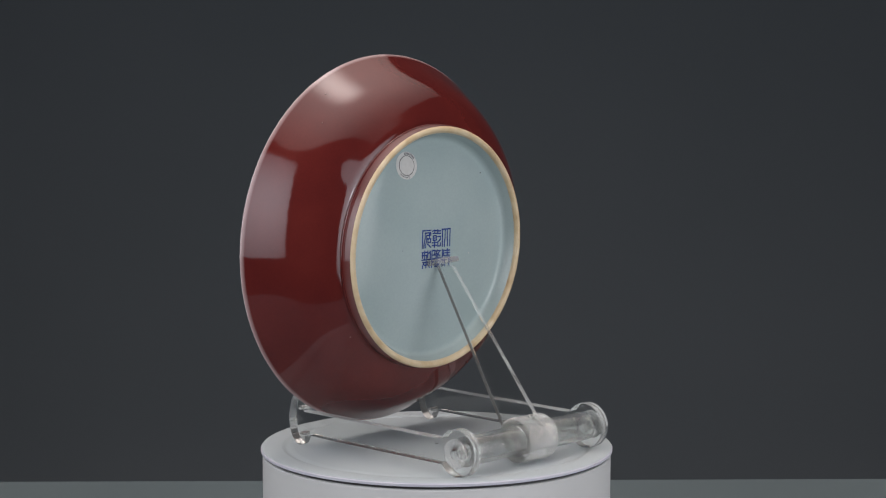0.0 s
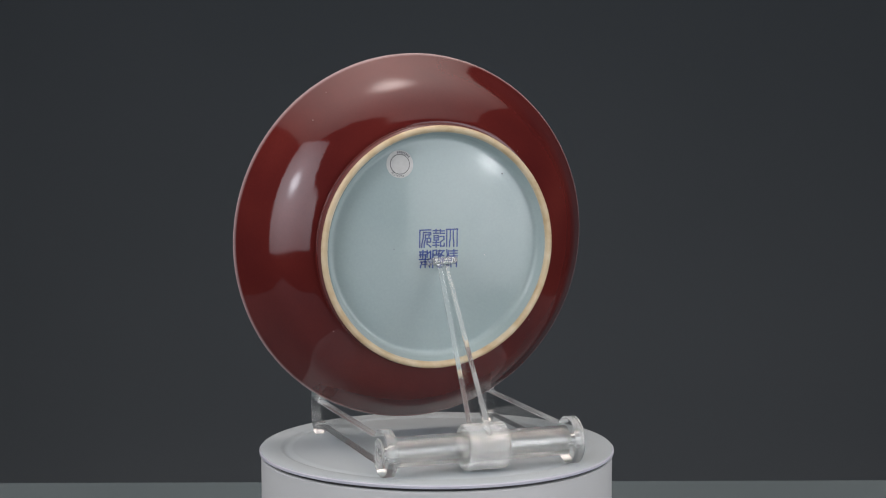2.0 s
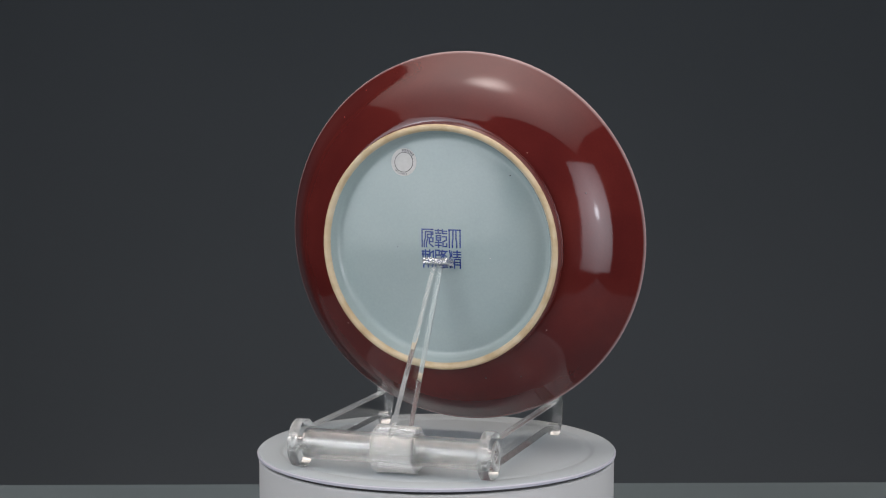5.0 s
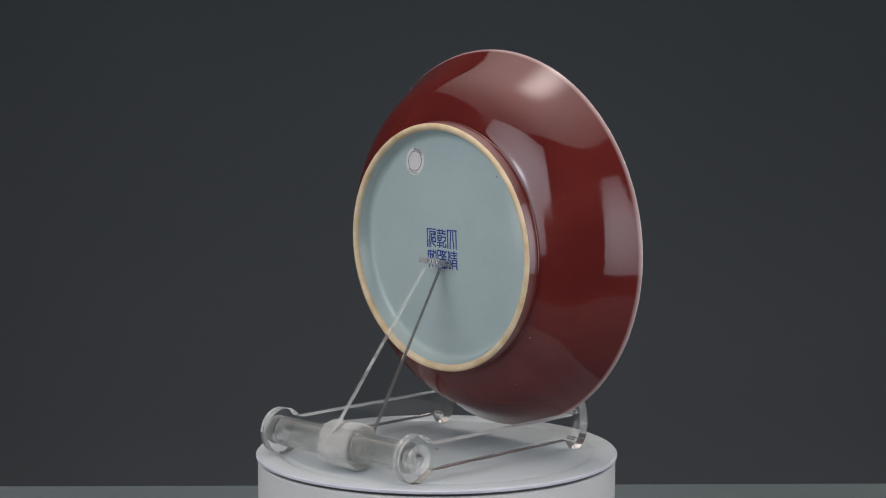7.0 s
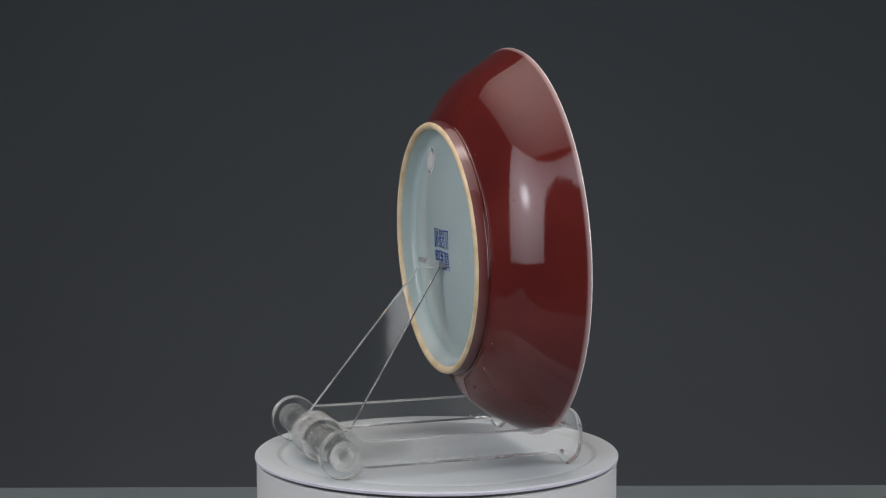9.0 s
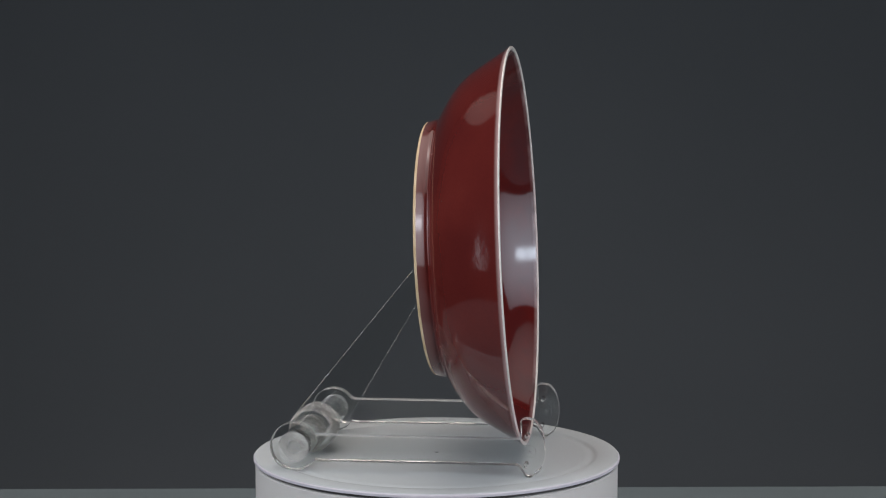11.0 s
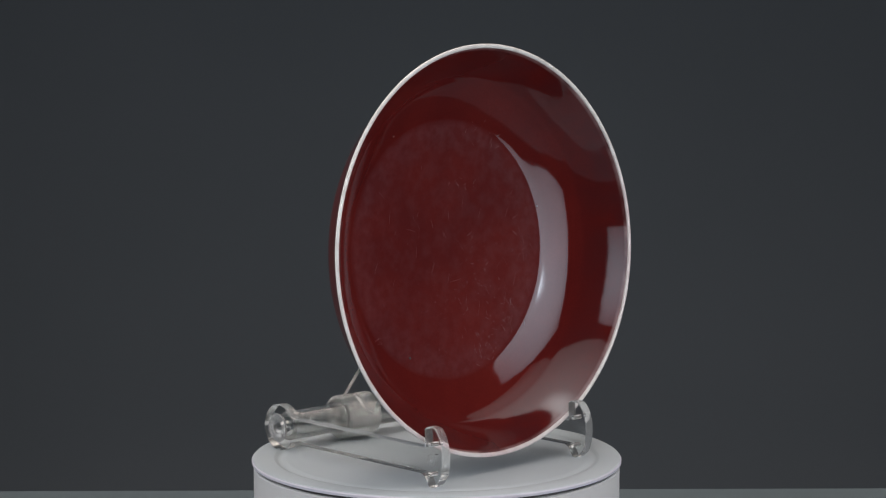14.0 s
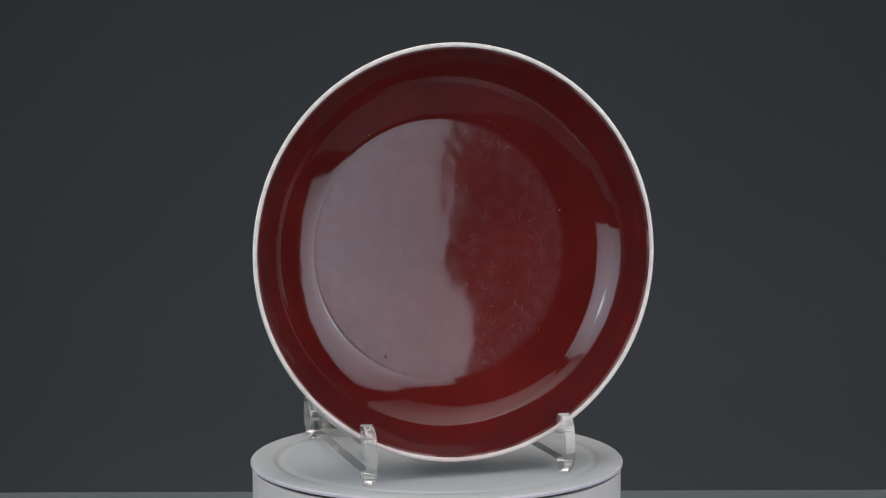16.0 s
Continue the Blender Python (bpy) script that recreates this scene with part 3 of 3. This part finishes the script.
def build_dish():
    """Local y runs from the foot ring (0) to the lip; x and z span the dish."""
    dish = tagged(new("dish"), "copper-red glazed porcelain dish with white lip, propped on the clear stand", "dish")
    outer = outer_profile()
    inner = hollow_profile()
    part("outer_wall", lathe(outer, "Y", 192), red_out, dish, "glossy oxblood-red outside wall and foot")
    hollow = lathe(inner, "Y", 192)
    for v in hollow.verts:
        # the thrown well is not quite true: it twists a little towards its lower edge
        x, z = -v.co.x, v.co.z
        flat = math.hypot(x, z)
        low = min(1.0, max(0.0, (-0.008 - z) / 0.034))
        rim = min(1.0, max(0.0, (0.074 - flat) / 0.022))
        v.co.y -= 0.00022 * math.tanh((x - 0.009) / 0.011) * low * low * (3 - 2 * low) * rim * rim * (3 - 2 * rim)
        # a turning groove beside the well, cut deeper along one side
        side = 0.5 + 0.5 * max(0.0, 0.28 - x / max(flat, 1e-6) - 0.25 * z / max(flat, 1e-6)) / 1.28
        v.co.y -= 0.00011 * side * math.exp(-((flat - 0.0692) / 0.0010) ** 2)
    part("inner_wall", hollow, red_in, dish, "glossy oxblood-red hollow with scuffed flat well")
    lip_prof = smooth_profile([(0.1074, 0.0478), (0.1073, 0.0482), (0.1069, 0.0485), (0.1060, 0.0486), (0.1053, 0.0482), inner[0]], 5)
    part("lip", lathe(lip_prof, "Y", 192), lip, dish, "white glazed lip")
    foot_prof = smooth_profile([(0.0690, 0.0016), (0.0685, 0.0005), (0.0674, 0.0), (0.0662, 0.0003), (0.0654, 0.0013), (0.0651, 0.0024)], 5)
    part("foot_ring", lathe(foot_prof, "Y", 192), buff, dish, "unglazed buff foot ring")
    base = smooth_profile([(0.0651, 0.0024), (0.0640, 0.0050), (0.0628, 0.0076), (0.0608, 0.0090), (0.0570, 0.0086), (0.0520, base_height(0.052)),
                           (0.0400, base_height(0.040)), (0.0250, base_height(0.025)), (0.0120, base_height(0.012)), (0.0, base_height(0))], 5)
    panel = part("base_panel", lathe(base, "Y", 160), pale, dish, "pale blue-white glazed base")

    tones = {"pale": speck_pale, "dark": speck_dark, "grey": speck_grey, "lip": lip}
    for name, x, y, z, r, tone in SPECKS:
        mat = tones[tone]
        flat = math.hypot(x, z)
        if name == "inner":
            y = float(np.interp(flat, [p[0] for p in reversed(inner)], [p[1] for p in reversed(inner)]))
        nrm = Vector((0, 1, 0)) if name == "inner" else Vector((x / flat * 0.7, -0.7, z / flat * 0.7)) if name == "outer" else Vector((0, -1, 0))
        bm = lathe([(r, -0.0002), (r, 0.00005), (r * 0.6, 0.0002), (0, 0.00025)], "Z", 10)
        speck = part("glaze_speck", bm, mat, dish)
        speck.matrix_basis = Matrix.Translation((x, y, z)) @ nrm.to_track_quat("Z", "Y").to_matrix().to_4x4()
    build_scuffs(dish, inner)
    build_mark(panel)
    build_sticker(panel)
    return dish


def build_scuffs(dish, inner):
    """Hairline scratches and chips of use in the well, most of them in its lower half."""
    rng = random.Random(11)
    radii, heights = [p[0] for p in reversed(inner)], [p[1] for p in reversed(inner)]
    bm = bmesh.new()

    def hair(x, z, angle, length, width, bend):
        n = max(2, round(length / 0.0012))
        rows = []
        for k in range(n + 1):
            t = k / n
            px, pz = x + math.cos(angle) * length * (t - 0.5), z + math.sin(angle) * length * (t - 0.5)
            w = width * (0.35 + 0.65 * math.sin(math.pi * min(0.95, max(0.05, t))))
            nx, nz = -math.sin(angle), math.cos(angle)
            row = []
            for side, lift in ((-1, 0.00002), (0, 0.00005), (1, 0.00002)):
                qx, qz = px + nx * w * side / 2, pz + nz * w * side / 2
                row.append(bm.verts.new((-qx, float(np.interp(math.hypot(qx, qz), radii, heights)) + lift, qz)))
            rows.append(row)
            angle += bend / n
        for a, b in zip(rows, rows[1:]):
            for k in (0, 1):
                bm.faces.new((a[k], a[k + 1], b[k + 1], b[k]))

    for k in range(95):
        r, a = 0.062 * math.sqrt(rng.random()), rng.uniform(0, 2 * math.pi)
        x, z = r * math.cos(a), r * math.sin(a)
        if z > 0.02 and rng.random() < 0.75 or x < -0.03 and rng.random() < 0.5:
            continue
        steep = rng.gauss(math.pi / 2, 0.35) if rng.random() < 0.65 else rng.uniform(0, math.pi)
        hair(x, z, steep, rng.uniform(0.002, 0.008), rng.uniform(0.00007, 0.00014), rng.uniform(-0.15, 0.15))
    # clusters of short scuffs where other feet have rubbed
    for cx, cz, count, reach in ((0.024, -0.052, 22, 0.006), (0.041, -0.042, 16, 0.006), (0.022, 0.063, 8, 0.005), (0.034, 0.056, 7, 0.004), (0.012, 0.036, 10, 0.006),
                                 (0.013, -0.028, 12, 0.008), (0.030, -0.020, 12, 0.009), (-0.052, -0.045, 9, 0.003)):
        for k in range(count):
            hair(cx + rng.gauss(0, reach), cz + rng.gauss(0, reach * 0.6), rng.uniform(0, math.pi), rng.uniform(0.0006, 0.0032), rng.uniform(0.00010, 0.00026), rng.uniform(-0.6, 0.6))
    tagged(part("hairline_scuffs", bm, scuff, dish, "fine pale hairline scratches across the well"), kind="stuff")


def stroke_into(bm, pts, width, cx, cz, lift):
    """A brush stroke: a thin ribbon with depth that follows the base's bulge."""
    for (x0, z0), (x1, z1) in zip(pts, pts[1:]):
        a, b = Vector((x0, z0)), Vector((x1, z1))
        d = (b - a)
        if d.length < 1e-6:
            continue
        d.normalize()
        nrm = Vector((-d.y, d.x)) * width / 2
        a, b = a - d * width / 2, b + d * width / 2
        rows = []
        for t in np.linspace(0, 1, 4):
            p = a.lerp(b, t)
            row = []
            for q, h in ((p - nrm, 0.00006), (p - nrm, -lift), (p + nrm, -lift), (p + nrm, 0.00006)):
                x, z = q.x + cx, q.y + cz
                row.append(bm.verts.new((x, base_height(math.hypot(x, z)) + h, z)))
            rows.append(row)
        for r, s in zip(rows, rows[1:]):
            for k in range(3):
                bm.faces.new((r[k], r[k + 1], s[k + 1], s[k]))
        bm.faces.new(rows[0])
        bm.faces.new(rows[-1][::-1])


def build_mark(panel):
    """The square blue seal mark: six seal-script characters in three columns of two."""
    glyphs = [
        # nian (upper row, first column)
        ((0, 1), ["0,1 0,0", "0,1 .95,1", ".3,.86 .95,.86 .95,.72", ".3,.86 .3,.55 .18,.2 .18,0", ".48,.72 .95,.72", ".48,.72 .48,.45 .38,.2 .38,0", ".48,.52 .95,.52 .95,.3 .62,.3", ".65,.52 .62,.2 .95,.02", ".8,.86 .8,.52"]),
        # qian (upper row, middle column)
        ((1, 1), ["0,.95 .5,.95", ".25,1 .25,.8", ".05,.8 .48,.8", ".08,.66 .46,.66 .46,.4 .08,.4 .08,.66", ".08,.53 .46,.53", "0,.26 .52,.26", ".27,.4 .27,0", "0,.1 .5,.1", ".62,1 .62,.78 .98,.78", ".72,.92 .98,.92", ".62,.6 .95,.6 .95,.42 .66,.3 .66,.04 .98,.04 .98,.2"]),
        # da (upper row, last column)
        ((2, 1), ["0,1 1,1", ".04,1 .04,0", ".36,1 .36,.5 .3,.25 .3,0", ".62,1 .62,.5 .68,.25 .68,0", ".97,1 .97,0"]),
        # zhi (lower row, first column)
        ((0, 0), ["0,.92 .55,.92", "0,.75 .55,.75", ".28,1 .28,.5", ".06,.92 .06,.6", ".5,.75 .5,.52", ".66,1 .66,.6", ".66,.8 .96,.95", ".96,.95 .96,.55", "0,.48 1,.48", ".5,.48 .5,.36", ".1,.34 .9,.34", ".25,.34 .1,.1 .1,0", ".5,.34 .5,.02", ".7,.34 .9,.02", ".3,.18 .75,.18"]),
        # long (lower row, middle column)
        ((1, 0), ["0,1 0,0", "0,1 .32,1 .32,.72 0,.72", "0,.5 .3,.5 .3,.3", ".45,.95 1,.95", ".6,1 .45,.7", ".55,.8 .95,.65", ".95,.95 .5,.6", ".42,.52 1,.52", ".7,.64 .7,0", ".46,.32 .98,.32", ".4,.04 1,.04", ".5,.52 .46,.2"]),
        # qing (lower row, last column)
        ((2, 0), [".06,1 .12,.7 .04,.4 .1,.02", ".24,.95 .24,.65", ".24,.5 .24,.05", ".4,.92 1,.92", ".4,.78 1,.78", ".7,1 .7,.62", ".36,.62 1,.62", ".46,.5 .46,0", ".46,.5 .96,.5 .96,0", ".46,.34 .96,.34", ".46,.19 .96,.19"]),
    ]
    bm = bmesh.new()
    wide, tall, cw, ch = 0.0226, 0.0214, 0.0068, 0.0098
    for (col, row), lines in glyphs:
        ox, oz = -wide / 2 + col * (wide - cw) / 2, -tall / 2 + row * (tall - ch)
        for line in lines:
            pts = [tuple(float(v) for v in w.split(",")) for w in line.split()]
            stroke_into(bm, [(ox + x * cw, oz + z * ch) for x, z in pts], 0.00074, 0.0008, -0.0008, 0.00010)
    part("seal_mark", bm, cobalt, panel, "six-character cobalt blue seal mark", smooth=False)


def build_sticker(panel):
    """A round paper label with a printed ring and two arcs of small lettering shown as bars."""
    cx, cz, r = -0.0218, 0.0470, 0.0077

    def disc_point(x, z, h):
        return (cx + x, base_height(math.hypot(cx + x, cz + z)) - h, cz + z)
    bm = bmesh.new()
    radii = np.linspace(0, r, 5)[1:]
    mid = bm.verts.new(disc_point(0, 0, 0.00012))
    rings = [[bm.verts.new(disc_point(q * math.cos(a), q * math.sin(a), 0.00012)) for a in np.linspace(0, 2 * math.pi, 48, endpoint=False)] for q in radii]
    rings.append([bm.verts.new(disc_point(r * math.cos(a), r * math.sin(a), -0.00005)) for a in np.linspace(0, 2 * math.pi, 48, endpoint=False)])
    for k in range(48):
        bm.faces.new((mid, rings[0][k], rings[0][(k + 1) % 48]))
        for a, b in zip(rings, rings[1:]):
            bm.faces.new((a[k], a[(k + 1) % 48], b[(k + 1) % 48], b[k]))
    sticker = part("round_sticker", bm, paper, panel, "round white paper collection label")

    bm = bmesh.new()
    ring_r = 0.0055
    for inner, outer in ((ring_r - 0.00018, ring_r + 0.00018),):
        a = [bm.verts.new(disc_point(inner * math.cos(t), inner * math.sin(t), 0.00020)) for t in np.linspace(0, 2 * math.pi, 64, endpoint=False)]
        b = [bm.verts.new(disc_point(outer * math.cos(t), outer * math.sin(t), 0.00020)) for t in np.linspace(0, 2 * math.pi, 64, endpoint=False)]
        c = [bm.verts.new(disc_point(outer * math.cos(t), outer * math.sin(t), 0.00010)) for t in np.linspace(0, 2 * math.pi, 64, endpoint=False)]
        for k in range(64):
            j = (k + 1) % 64
            bm.faces.new((a[k], a[j], b[j], b[k]))
            bm.faces.new((b[k], b[j], c[j], c[k]))
    part("printed_ring", bm, ink, sticker, "thin black printed ring", smooth=False)

    bm = bmesh.new()
    count, span = 8, 70
    for k in range(count):
        a0 = radians(70 - span / 2 + span * k / count)
        a1 = a0 + radians(span / count * 0.68)
        q0, q1 = 0.0060, 0.0074
        vs = [bm.verts.new(disc_point(q * math.cos(a), q * math.sin(a), 0.00019)) for q, a in ((q0, a0), (q1, a0), (q1, a1), (q0, a1))]
        lo = [bm.verts.new(disc_point(q * math.cos(a), q * math.sin(a), 0.00010)) for q, a in ((q0, a0), (q1, a0), (q1, a1), (q0, a1))]
        bm.faces.new(vs)
        for i in range(4):
            bm.faces.new((vs[i], vs[(i + 1) % 4], lo[(i + 1) % 4], lo[i]))
    part("upper_print", bm, ink_grey, sticker, "arc of small grey print bars", smooth=False)

    # the word along the lower edge runs clockwise, its letters' heads outwards
    bm = bmesh.new()
    word, tall = "Collection", 0.00165
    wide = {"l": 0.55, "i": 0.55, "t": 0.7, "C": 1.3}
    total = sum(wide.get(c, 1.0) for c in word)
    angle, turn = radians(254 + 34), radians(68) / total
    for c in word:
        curve = bpy.data.curves.new("letter", "FONT")
        curve.body, curve.size, curve.align_x, curve.extrude = c, tall, "CENTER", 0.00003
        temp = bpy.data.objects.new("letter", curve)
        mesh = bpy.data.meshes.new_from_object(temp)
        step = turn * wide.get(c, 1.0)
        a = angle - step / 2
        angle -= step
        out, along = Vector((math.cos(a), math.sin(a))), Vector((math.sin(a), -math.cos(a)))
        verts = []
        for v in mesh.vertices:
            p = out * (0.0061 + v.co.y) + along * v.co.x
            verts.append(bm.verts.new(disc_point(p.x, p.y, 0.00016 + v.co.z)))
        for f in mesh.polygons:
            bm.faces.new([verts[i] for i in f.vertices])
        bpy.data.objects.remove(temp)
        bpy.data.curves.remove(curve)
        bpy.data.meshes.remove(mesh)
    part("lower_print", bm, ink, sticker, "small grey printed word", smooth=False)


build_setting()
turntable, platter = build_turntable()
stand = build_stand()
dish = build_dish()

# where the stand and the dish sit on the platter
STAND_POSE = pose(0, 0, 0, 0, 0, -3.4)
_az, _lean = radians(3.4), radians(2.67)
_n = Vector((math.sin(_az) * math.cos(_lean), math.cos(_az) * math.cos(_lean), math.sin(_lean)))
_u = Vector((math.cos(_az), -math.sin(_az), 0))
_v = _u.cross(_n)
_o = Vector((0.0039, 0.0453, 0.1147)) - _n * DEPTH
DISH_POSE = Matrix(((_u.x, _n.x, _v.x, _o.x), (_u.y, _n.y, _v.y, _o.y), (_u.z, _n.z, _v.z, _o.z), (0, 0, 0, 1)))


def motions():
    """Platter, stand and dish turn together at an even rate."""
    times = [0.5 * k for k in range(33)]

    def spin(t):
        return pose(0, 0, 0, 0, 0, TURN_START + TURN_RATE * t)
    walk(platter, [(t, spin(t)) for t in times])
    walk(stand, [(t, spin(t) @ STAND_POSE) for t in times])
    walk(dish, [(t, spin(t) @ DISH_POSE) for t in times])


motions()
